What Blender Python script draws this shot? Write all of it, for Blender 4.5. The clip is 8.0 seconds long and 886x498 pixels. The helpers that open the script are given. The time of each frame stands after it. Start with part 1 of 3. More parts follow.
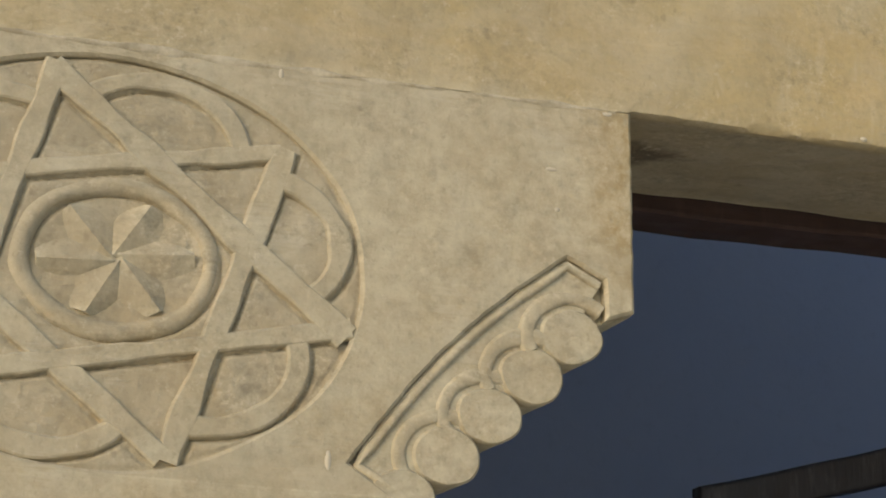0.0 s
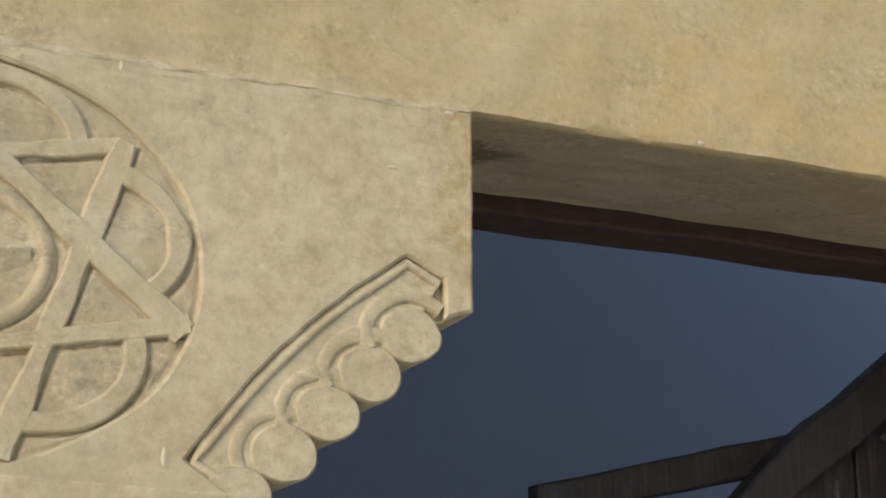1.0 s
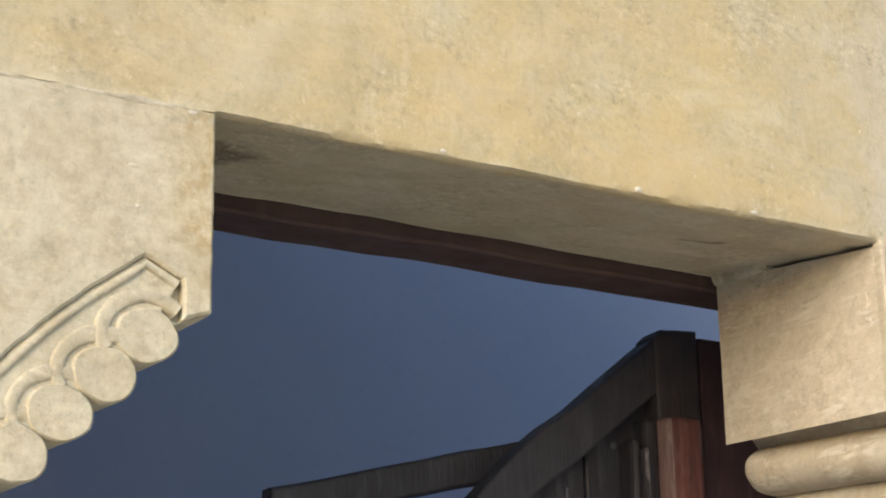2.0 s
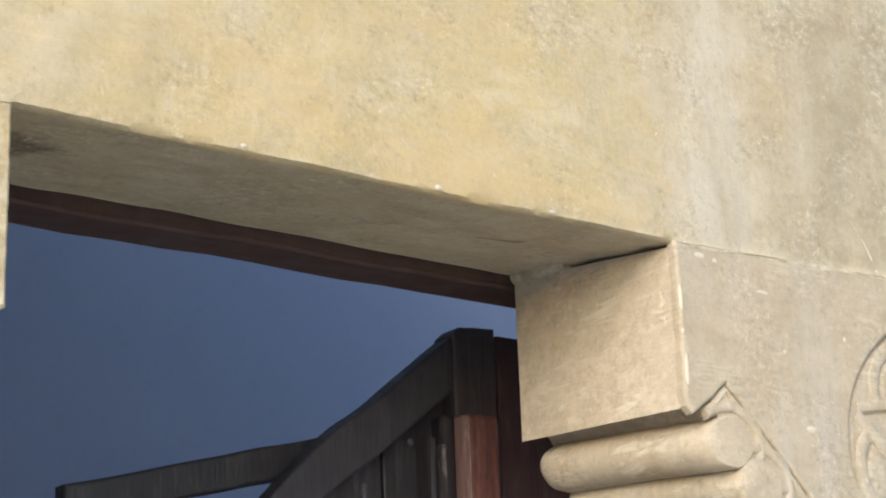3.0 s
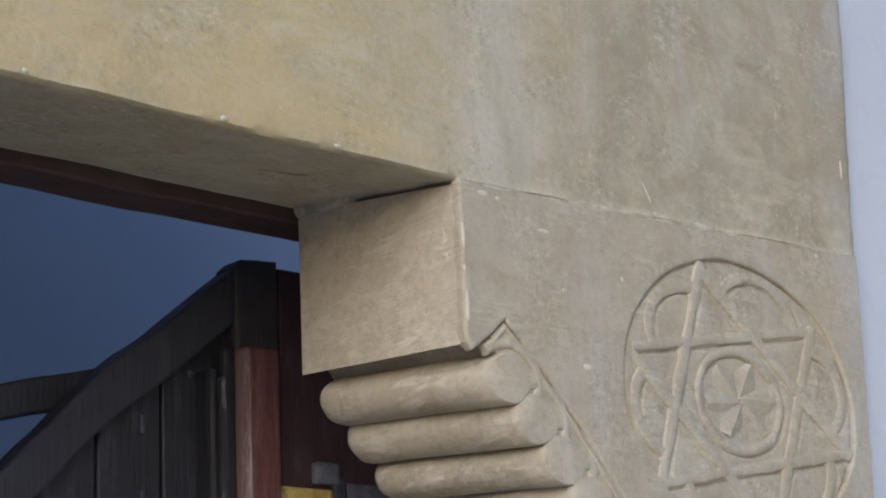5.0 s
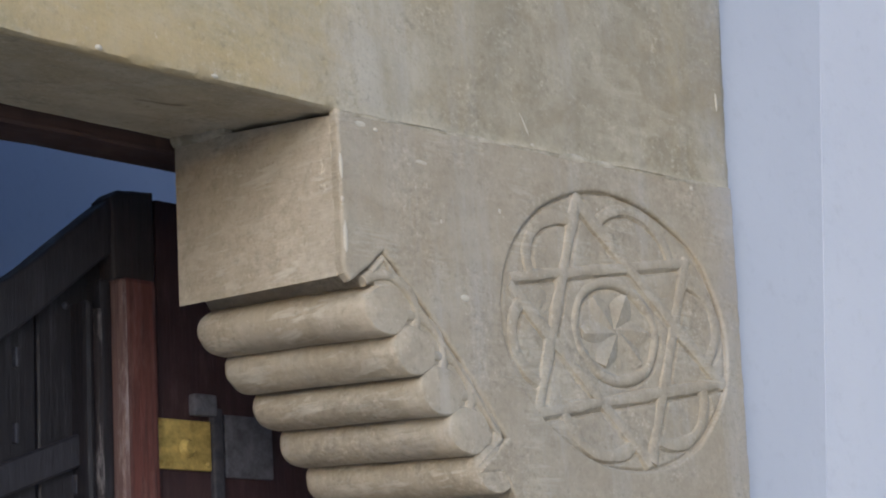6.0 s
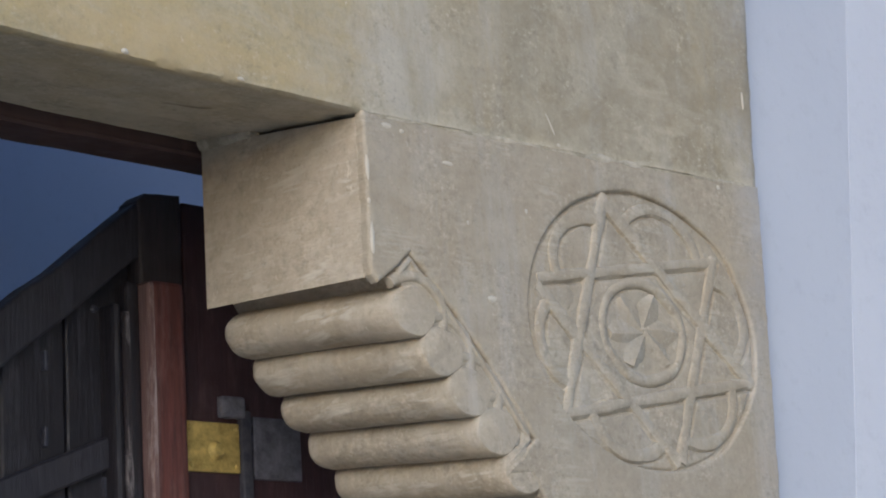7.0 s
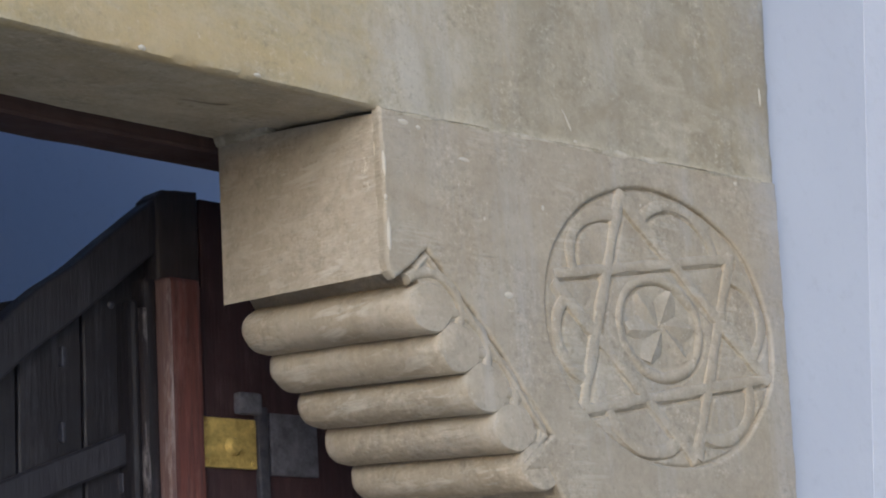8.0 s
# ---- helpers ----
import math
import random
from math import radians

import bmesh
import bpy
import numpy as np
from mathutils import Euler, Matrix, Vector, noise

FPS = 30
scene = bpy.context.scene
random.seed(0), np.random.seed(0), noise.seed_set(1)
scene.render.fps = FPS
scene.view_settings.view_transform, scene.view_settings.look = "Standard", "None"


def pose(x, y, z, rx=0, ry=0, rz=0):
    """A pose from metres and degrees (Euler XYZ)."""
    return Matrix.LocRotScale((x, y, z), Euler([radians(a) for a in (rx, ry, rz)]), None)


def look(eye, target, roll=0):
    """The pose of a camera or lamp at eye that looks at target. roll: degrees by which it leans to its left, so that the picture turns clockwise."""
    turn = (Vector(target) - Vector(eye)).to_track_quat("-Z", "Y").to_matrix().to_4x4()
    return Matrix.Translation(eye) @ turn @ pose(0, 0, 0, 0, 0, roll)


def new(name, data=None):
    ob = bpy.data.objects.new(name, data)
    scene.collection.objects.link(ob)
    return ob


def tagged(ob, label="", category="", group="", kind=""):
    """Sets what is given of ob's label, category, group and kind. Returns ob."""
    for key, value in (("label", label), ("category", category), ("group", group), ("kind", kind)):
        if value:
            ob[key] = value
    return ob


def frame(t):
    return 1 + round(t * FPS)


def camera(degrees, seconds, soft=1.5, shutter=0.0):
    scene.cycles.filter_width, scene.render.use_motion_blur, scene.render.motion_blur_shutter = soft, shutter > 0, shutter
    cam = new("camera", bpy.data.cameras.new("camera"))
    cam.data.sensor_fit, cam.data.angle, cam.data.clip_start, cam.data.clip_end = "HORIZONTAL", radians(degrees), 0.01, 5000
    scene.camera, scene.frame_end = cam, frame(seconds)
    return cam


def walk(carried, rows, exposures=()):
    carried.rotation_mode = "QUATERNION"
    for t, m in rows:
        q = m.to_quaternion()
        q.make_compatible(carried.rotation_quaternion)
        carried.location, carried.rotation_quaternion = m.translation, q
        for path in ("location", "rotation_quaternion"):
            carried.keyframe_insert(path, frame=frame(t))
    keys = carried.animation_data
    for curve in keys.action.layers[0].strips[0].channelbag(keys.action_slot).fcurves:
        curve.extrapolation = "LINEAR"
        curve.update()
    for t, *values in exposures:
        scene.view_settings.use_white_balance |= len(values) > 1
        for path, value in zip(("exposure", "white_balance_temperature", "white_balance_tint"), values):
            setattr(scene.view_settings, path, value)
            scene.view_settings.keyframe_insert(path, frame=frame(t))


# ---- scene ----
cam = camera(25.36, 8.0, soft=2.0)

# ---- camera path: one standpoint, the head turns (seconds, yaw, pitch, lean) ----
EYE = (-0.831, -1.939, 1.539)
TURNS = [
    (0.0, 17.360, 18.326, 0.759), (0.2, 18.134, 18.371, 0.612), (0.5, 19.248, 18.310, 0.391),
    (0.8, 20.912, 18.250, 0.162), (1.0, 22.251, 18.282, 0.010), (1.2, 23.249, 18.334, -0.098),
    (1.5, 26.300, 18.262, -0.260), (1.7, 28.069, 18.320, -0.531), (2.8, 34.970, 18.093, -1.862),
    (3.0, 36.300, 18.072, -2.165), (3.2, 37.474, 17.953, -2.338), (3.5, 38.202, 17.905, -2.597),
    (3.7, 38.540, 18.049, -2.682), (4.0, 39.802, 18.153, -2.809), (4.1, 40.786, 18.153, -2.887),
    (4.2, 41.604, 18.090, -2.965), (4.3, 42.517, 17.959, -3.043), (4.4, 42.955, 17.613, -3.121),
    (4.5, 43.140, 17.484, -3.199), (4.7, 42.918, 16.768, -3.102), (5.8, 44.742, 14.189, -3.377),
    (5.9, 45.718, 13.965, -3.486), (6.0, 46.329, 13.694, -3.594), (6.1, 46.543, 13.369, -3.629),
    (6.2, 46.525, 13.484, -3.664), (6.3, 46.147, 13.515, -3.700), (6.5, 45.698, 13.576, -3.770),
    (6.8, 45.372, 13.573, -3.783), (7.0, 45.527, 13.773, -3.791), (7.3, 45.065, 13.659, -3.709),
    (7.5, 45.064, 13.652, -3.654), (7.8, 45.097, 13.711, -3.655), (8.0, 45.023, 13.697, -3.655)]


def aim(yaw, pitch, lean):
    y, p = radians(yaw), radians(pitch)
    target = (EYE[0] + math.sin(y) * math.cos(p), EYE[1] + math.cos(y) * math.cos(p), EYE[2] + math.sin(p))
    return look(EYE, target, lean)


EXPOSURES = [(0.0, -0.01, 7500, 9), (0.5, 0.05, 7450, 9), (1.0, 0.21, 7300, 10), (1.7, 0.65, 6900, 10), (3.0, 0.91, 6450, 10),
             (3.5, 0.69, 6250, 11), (4.5, 0.20, 5900, 12), (6.0, -0.05, 5700, 12), (8.0, 0.00, 5700, 12)]
walk(cam, [(t, aim(y, p, r)) for t, y, p, r in TURNS], EXPOSURES)

# ---- world and sun ----
SUN_AZ, SUN_EL = 235.0, 21.0     # where the sun stands: degrees clockwise from +y, and height
world = bpy.data.worlds.new("sky")
scene.world = world
world.use_nodes = True
wn = world.node_tree
sky = wn.nodes.new("ShaderNodeTexSky")
sky.sky_type, sky.sun_disc = "NISHITA", False
sky.sun_elevation, sky.sun_rotation = radians(SUN_EL), radians(SUN_AZ)
wn.links.new(sky.outputs["Color"], wn.nodes["Background"].inputs["Color"])
wn.nodes["Background"].inputs["Strength"].default_value = 0.15
sun = new("sun", bpy.data.lights.new("sun", "SUN"))
sun.data.energy, sun.data.angle, sun.data.color = 1.2, radians(40), (1.0, 0.97, 0.91)
az, el = radians(SUN_AZ), radians(SUN_EL)
sun.matrix_world = look((math.sin(az) * math.cos(el) * 20, math.cos(az) * math.cos(el) * 20, math.sin(el) * 20), (0, 0, 0))

# ---- materials ----


def material(name, base, rough=0.85, metal=0.0):
    m = bpy.data.materials.new(name)
    m.use_nodes = True
    b = m.node_tree.nodes["Principled BSDF"]
    b.inputs["Base Color"].default_value = (*base, 1)
    b.inputs["Roughness"].default_value = rough
    b.inputs["Metallic"].default_value = metal
    return m


class Nodes:
    """Small helper that strings shader nodes together."""

    def __init__(self, mat, coord="world"):
        self.t = mat.node_tree
        self.b = self.t.nodes["Principled BSDF"]
        if coord == "world":
            self.co = self.t.nodes.new("ShaderNodeNewGeometry").outputs["Position"]
        else:
            self.co = self.t.nodes.new("ShaderNodeTexCoord").outputs["Object"]

    def link(self, a, b):
        self.t.links.new(a, b)

    def noise(self, scale, detail=4, rough=0.6, stretch=None, distort=0.0):
        n = self.t.nodes.new("ShaderNodeTexNoise")
        n.inputs["Scale"].default_value, n.inputs["Detail"].default_value = scale, detail
        n.inputs["Roughness"].default_value, n.inputs["Distortion"].default_value = rough, distort
        co = self.co
        if stretch:
            mp = self.t.nodes.new("ShaderNodeMapping")
            mp.inputs["Scale"].default_value = stretch[:3]
            if len(stretch) > 3:
                mp.inputs["Rotation"].default_value = [radians(a) for a in stretch[3:]]
            self.link(co, mp.inputs["Vector"])
            co = mp.outputs["Vector"]
        self.link(co, n.inputs["Vector"])
        return n.outputs["Fac"]

    def ramp(self, fac, lo, hi, a=0.0, b=1.0):
        r = self.t.nodes.new("ShaderNodeMapRange")
        for k, v in (("From Min", lo), ("From Max", hi), ("To Min", a), ("To Max", b)):
            r.inputs[k].default_value = v
        r.clamp = True
        self.link(fac, r.inputs["Value"])
        return r.outputs["Result"]

    def math(self, op, a, b):
        m = self.t.nodes.new("ShaderNodeMath")
        m.operation = op
        for k, v in enumerate((a, b)):
            if isinstance(v, (int, float)):
                m.inputs[k].default_value = v
            else:
                self.link(v, m.inputs[k])
        return m.outputs[0]

    def axis(self, name):
        s = self.t.nodes.new("ShaderNodeSeparateXYZ")
        self.link(self.co, s.inputs[0])
        return s.outputs[name]

    def mix(self, fac, a, b, blend="MIX"):
        m = self.t.nodes.new("ShaderNodeMix")
        m.data_type, m.blend_type = "RGBA", blend
        for k, v in ((0, fac), (6, a), (7, b)):
            if isinstance(v, (int, float)):
                m.inputs[k].default_value = v
            elif isinstance(v, tuple):
                m.inputs[k].default_value = (*v, 1)
            else:
                self.link(v, m.inputs[k])
        return m.outputs[2]

    def base(self, col):
        self.link(col, self.b.inputs["Base Color"])

    def bump(self, height, dist, strength=1.0, before=None):
        n = self.t.nodes.new("ShaderNodeBump")
        n.inputs["Distance"].default_value, n.inputs["Strength"].default_value = dist, strength
        self.link(height, n.inputs["Height"])
        if before is not None:
            self.link(before, n.inputs["Normal"])
        return n.outputs["Normal"]

    def normal(self, nrm):
        self.link(nrm, self.b.inputs["Normal"])


def stone_material(name, base, ochre, pale, wash, mottle=1.0):
    """Tooled limestone: mottled grain, ochre patina in patches, pale chips, fine tool relief."""
    m = material(name, base, 0.9)
    n = Nodes(m)
    big = n.noise(2.3, 5, 0.6)
    mid = n.noise(11, 5, 0.65, distort=0.5)
    fine = n.noise(95, 4, 0.7)
    speck = n.noise(60, 2, 0.5)
    chips = n.noise(17, 6, 0.75, (1.0, 1.0, 0.55))
    col = n.mix(n.ramp(big, 0.36, 0.66), base, ochre)
    col = n.mix(n.ramp(mid, 0.44, 0.66, 0.0, 0.75 * mottle), col, pale)
    blotch = n.noise(26, 6, 0.75, distort=0.7)
    col = n.mix(n.ramp(blotch, 0.50, 0.70, 0.0, 0.42 * mottle), col, tuple(c * 0.66 for c in base))
    x, z = n.axis("X"), n.axis("Z")
    if wash:
        # ochre limewash left on the span over the opening, ending in a ragged upright edge
        edge = n.math("ADD", x, n.math("MULTIPLY", n.math("SUBTRACT", n.noise(5, 5, 0.7), 0.5), 0.45))
        left = n.math("MULTIPLY", n.ramp(edge, 0.88, 1.06, 1.0, 0.0), n.ramp(edge, -0.05, 0.30, 0.55, 1.0))
        left = n.math("MULTIPLY", left, n.ramp(n.axis("Y"), 0.012, 0.030, 1.0, 0.0))
        inner = n.math("MULTIPLY", left, n.ramp(n.noise(4.2, 7, 0.7, distort=0.9), 0.32, 0.62, 0.22, 0.85))
        col = n.mix(inner, col, (0.53, 0.42, 0.215))
    col = n.mix(n.ramp(fine, 0.42, 0.70, 0.0, 0.30), col, tuple(c * 0.60 for c in base))
    scratch = n.noise(48, 3, 0.6, (1.0, 1.0, 0.22, 0, 33, 0), 0.3)
    col = n.mix(n.math("MULTIPLY", n.ramp(scratch, 0.58, 0.66), n.ramp(n.noise(5, 4), 0.45, 0.6, 0.0, 0.2)), col, (0.66, 0.60, 0.47))
    sweep = n.noise(10, 4, 0.55, (1.0, 1.0, 1.5, 0, 30, 0), 1.3)
    col = n.mix(n.ramp(sweep, 0.47, 0.70, 0.0, 0.26), col, (0.60, 0.54, 0.42))
    tool = n.math("MULTIPLY", n.noise(30, 3, 0.6, (0.35, 0.35, 3.2, 0, -8, 0), 0.5), n.ramp(n.noise(6, 4), 0.42, 0.6))
    col = n.mix(n.ramp(tool, 0.40, 0.60, 0.0, 0.10 if wash else 0.38), col, (0.62, 0.57, 0.46))
    col = n.mix(n.ramp(chips, 0.655, 0.70, 0.0, 0.8), col, (0.72, 0.66, 0.52))
    col = n.mix(n.ramp(speck, 0.64, 0.74, 0.0, 0.30), col, (0.21, 0.17, 0.12))
    col = n.mix(n.ramp(n.noise(78, 3, 0.6), 0.64, 0.72, 0.0, 0.28), col, (0.70, 0.65, 0.54))
    # whitewash brushed over the outer arris
    smear = n.math("MULTIPLY", n.ramp(x, 1.84, 1.95), n.ramp(n.noise(9, 5, 0.7), 0.35, 0.65, 0.1, 0.75))
    col = n.mix(smear, col, (0.46, 0.46, 0.48))
    # grey water runs on the outer half, ochre run beside the opening
    runs = n.math("MULTIPLY", n.ramp(x, 0.95, 1.15), n.ramp(n.noise(13, 5, 0.65, (1.0, 1.0, 0.12)), 0.52, 0.66, 0.0, 0.5))
    col = n.mix(runs, col, (0.50, 0.47, 0.42))
    if not wash:
        rust = n.math("MULTIPLY", n.math("MULTIPLY", n.ramp(x, -0.085, -0.02), n.ramp(x, 0.004, 0.012, 1.0, 0.0)), n.ramp(z, 2.10, 2.22))
        col = n.mix(n.math("MULTIPLY", rust, n.ramp(n.noise(14, 5, 0.7, (1.0, 1.0, 0.4)), 0.30, 0.58, 0.15, 0.85)), col, (0.37, 0.25, 0.10))
    if wash:
        zone = n.math("ABSOLUTE", n.math("SUBTRACT", edge, 1.07), 0.0)
        col = n.mix(n.math("MULTIPLY", n.ramp(zone, 0.03, 0.12, 1.0, 0.0), n.ramp(n.noise(18, 5, 0.7, (1.0, 1.0, 0.35)), 0.38, 0.6, 0.1, 0.75)), col, (0.57, 0.52, 0.43))
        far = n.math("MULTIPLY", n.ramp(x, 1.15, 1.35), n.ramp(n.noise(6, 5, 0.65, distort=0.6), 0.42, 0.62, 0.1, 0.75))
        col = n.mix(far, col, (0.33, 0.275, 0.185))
        # damp stain and a hairline crack under the lintel
        y = n.axis("Y")
        dx, dy = n.math("SUBTRACT", x, 0.05), n.math("SUBTRACT", y, 0.165)
        d = n.math("SQRT", n.math("ADD", n.math("MULTIPLY", dx, dx), n.math("MULTIPLY", n.math("MULTIPLY", dy, dy), 4.0)), 0.0)
        d = n.math("ADD", d, n.math("MULTIPLY", n.math("SUBTRACT", n.noise(22, 5, 0.7), 0.5), 0.14))
        damp = n.math("MULTIPLY", n.ramp(d, 0.06, 0.10, 0.8, 0.0), n.ramp(y, 0.03, 0.06))
        col = n.mix(damp, col, (0.13, 0.095, 0.065))
        cx_ = n.math("ABSOLUTE", n.math("SUBTRACT", x, 0.815), 0.0)
        cy_ = n.math("ABSOLUTE", n.math("SUBTRACT", n.math("ADD", y, n.math("MULTIPLY", x, 0.55)), 0.61), 0.0)
        crack = n.math("MULTIPLY", n.ramp(cx_, 0.022, 0.034, 1.0, 0.0), n.ramp(cy_, 0.004, 0.008, 0.8, 0.0))
        col = n.mix(crack, col, (0.12, 0.09, 0.06))
    if not wash:
        inner = n.math("MULTIPLY", n.ramp(n.axis("Y"), 0.012, 0.030), n.ramp(n.noise(9, 4, 0.6), 0.38, 0.58))
        chisel = n.noise(26, 4, 0.65, (1.0, 0.55, 2.4, 22, 0, 0), 0.7)
        col = n.mix(n.math("MULTIPLY", inner, n.ramp(chisel, 0.52, 0.66, 0.0, 0.75)), col, (0.64, 0.60, 0.50))
    worn_spots = n.ramp(n.noise(6.5, 5, 0.7, distort=0.5), 0.46, 0.60)
    grit = n.noise(70, 5, 0.75, (1.0, 1.0, 1.25))
    col = n.mix(n.math("MULTIPLY", worn_spots, n.ramp(grit, 0.52, 0.64, 0.0, 0.55)), col, tuple(c * 0.55 for c in base))
    col = n.mix(n.math("MULTIPLY", worn_spots, n.ramp(grit, 0.46, 0.36, 0.0, 0.55)), col, tuple(min(0.7, c * 1.3) for c in pale))
    scuff = n.math("MULTIPLY", n.ramp(n.noise(3.4, 4, 0.6), 0.50, 0.62), n.noise(16, 5, 0.7, (0.5, 1.0, 1.7, 0, -25, 0), 0.9))
    col = n.mix(n.ramp(scuff, 0.40, 0.66, 0.0, 0.36), col, tuple(min(0.7, c * 1.22) for c in pale))
    # pale raised edges: rubbed stone, and the carving's lit edges put into the colour
    worn_lit_edge = n.t.nodes.new("ShaderNodeNewGeometry").outputs["Pointiness"]
    worn_lit_edge = n.math("MULTIPLY", n.ramp(worn_lit_edge, 0.52, 0.60), n.ramp(n.noise(40, 4, 0.7), 0.40, 0.62, 0.15, 0.9 * mottle))
    col = n.mix(worn_lit_edge, col, tuple(min(0.68, c * 1.32) for c in pale))
    pits = n.noise(135, 3, 0.6, (1.0, 1.0, 0.7))
    col = n.mix(n.ramp(pits, 0.60, 0.72, 0.0, 0.28), col, (0.22, 0.175, 0.115))
    col = n.mix(n.ramp(n.noise(115, 3, 0.7, (1.0, 1.0, 0.8)), 0.62, 0.72, 0.0, 0.35), col, (0.68, 0.62, 0.49))
    cloud = n.noise(7.5, 6, 0.7, distort=0.8)
    col = n.mix(n.ramp(cloud, 0.50, 0.66, 0.0, 0.12 if wash else 0.32 * mottle), col, (0.36, 0.325, 0.235))
    if wash:
        warm = n.math("MULTIPLY", left, n.ramp(n.noise(5, 6, 0.66, (0.7, 1.0, 1.5), 1.1), 0.44, 0.70, 0.0, 0.55))
        col = n.mix(warm, col, (0.57, 0.42, 0.205))
    n.base(col)
    strokes = n.math("MULTIPLY", n.noise(34, 3, 0.6, (1.0, 1.0, 3.0, 0, 38, 0), 0.6), n.ramp(n.noise(4, 3), 0.45, 0.65))
    relief = n.bump(n.noise(9, 5, 0.6), 0.011, 0.5)
    relief = n.bump(n.math("ADD", sweep, n.math("MULTIPLY", tool, 0.3 if wash else 1.2)), 0.0034, 0.5, n.bump(strokes, 0.005, 0.5, relief))
    relief = n.bump(n.math("MULTIPLY", worn_spots, grit), 0.0020, 0.5, relief)
    relief = n.bump(n.ramp(chips, 0.66, 0.78, 0.0, 1.0), 0.002, 0.6, relief)
    relief = n.bump(n.math("ADD", fine, n.math("MULTIPLY", pits, -0.6)), 0.0012, 0.6, n.bump(scratch, 0.002, 0.6, relief))
    n.normal(relief)
    return m


STONE = stone_material("limestone", (0.43, 0.375, 0.275), (0.45, 0.365, 0.235), (0.53, 0.475, 0.36), False)
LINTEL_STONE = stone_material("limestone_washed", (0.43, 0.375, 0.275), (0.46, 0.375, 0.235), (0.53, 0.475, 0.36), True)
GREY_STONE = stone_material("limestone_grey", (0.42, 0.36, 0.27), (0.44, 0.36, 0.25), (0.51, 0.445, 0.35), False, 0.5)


def mortar_material():
    m = material("mortar", (0.58, 0.53, 0.42), 0.95)
    n = Nodes(m)
    n.base(n.mix(n.ramp(n.noise(22, 5, 0.7), 0.38, 0.62), (0.36, 0.31, 0.22), (0.62, 0.56, 0.44)))
    n.normal(n.bump(n.noise(120, 4), 0.002, 0.8))
    return m


def plaster_material(name, a, b, dist=0.004):
    m = material(name, a, 0.92)
    n = Nodes(m)
    col = n.mix(n.ramp(n.noise(1.6, 5), 0.3, 0.7), a, b)
    col = n.mix(n.ramp(n.noise(28, 4, 0.7), 0.55, 0.8, 0.0, 0.25), col, tuple(c * 0.7 for c in a))
    n.base(col)
    n.normal(n.bump(n.noise(55, 4, 0.7), dist * 0.4, 0.5, n.bump(n.noise(4.5, 4), dist * 2, 0.5)))
    return m


def wood_material(name, a, b, worn, amount, rough=0.55, along=(22.0, 22.0, 1.3)):
    m = material(name, a, rough)
    n = Nodes(m)
    grain = n.noise(6, 6, 0.65, along, 0.4)
    col = n.mix(n.ramp(grain, 0.3, 0.7), a, b)
    patch = n.noise(34, 6, 0.78, (1.0, 1.0, 0.16))
    col = n.mix(n.ramp(patch, 0.52, 0.66, 0.0, amount), col, worn)
    n.base(col)
    n.link(n.ramp(n.noise(14, 4), 0.3, 0.7, rough - 0.12, rough + 0.2), n.b.inputs["Roughness"])
    n.normal(n.bump(grain, 0.003, 0.7, n.bump(patch, 0.002, 0.5)))
    return m


def metal_material(name, a, b, rough, shine):
    m = material(name, a, rough, shine)
    n = Nodes(m)
    n.base(n.mix(n.ramp(n.noise(45, 5, 0.7), 0.35, 0.65), a, b))
    n.link(n.ramp(n.noise(60, 4), 0.3, 0.7, rough - 0.1, rough + 0.2), n.b.inputs["Roughness"])
    n.normal(n.bump(n.noise(90, 3), 0.001, 0.6))
    return m


MORTAR = mortar_material()
SPLASH = plaster_material("splash", (0.66, 0.61, 0.50), (0.56, 0.50, 0.40))
WHITE = plaster_material("whitewash", (0.56, 0.58, 0.645), (0.61, 0.63, 0.69))
BLUE = plaster_material("blue_grey_plaster", (0.58, 0.625, 0.78), (0.63, 0.67, 0.81), 0.003)
PAVING = plaster_material("paving", (0.65, 0.605, 0.52), (0.58, 0.54, 0.46))
BEAM_WOOD = wood_material("beam_wood", (0.085, 0.045, 0.036), (0.055, 0.030, 0.026), (0.12, 0.07, 0.055), 0.5, 0.7, (1.3, 22.0, 22.0))
RAIL_WOOD = wood_material("rail_wood", (0.040, 0.038, 0.048), (0.026, 0.025, 0.034), (0.070, 0.066, 0.080), 0.5, 0.6)
PANEL_WOOD = wood_material("panel_wood", (0.028, 0.025, 0.031), (0.018, 0.016, 0.021), (0.12, 0.11, 0.13), 0.35, 0.5)
RED_WOOD = wood_material("red_wood", (0.205, 0.070, 0.058), (0.075, 0.034, 0.033), (0.34, 0.20, 0.18), 0.4, 0.5)
HEAD_WOOD = wood_material("head_wood", (0.052, 0.044, 0.048), (0.036, 0.032, 0.037), (0.105, 0.066, 0.064), 0.45, 0.6)
MAROON_WOOD = wood_material("maroon_wood", (0.062, 0.030, 0.034), (0.042, 0.023, 0.027), (0.13, 0.09, 0.09), 0.4, 0.55)
BARE_WOOD = wood_material("bare_wood", (0.30, 0.20, 0.18), (0.16, 0.085, 0.08), (0.55, 0.46, 0.44), 0.8, 0.55)
WORN_WOOD = wood_material("worn_wood", (0.05, 0.04, 0.045), (0.03, 0.026, 0.03), (0.42, 0.38, 0.38), 0.85, 0.5)
BRASS = metal_material("brass", (0.78, 0.60, 0.20), (0.42, 0.30, 0.09), 0.42, 0.3)
DARK_IRON = metal_material("dark_iron", (0.11, 0.11, 0.13), (0.06, 0.06, 0.08), 0.5, 0.4)
IRON = metal_material("iron", (0.24, 0.24, 0.28), (0.12, 0.12, 0.15), 0.5, 0.35)

# ---- mesh helpers ----
from mathutils.geometry import tessellate_polygon


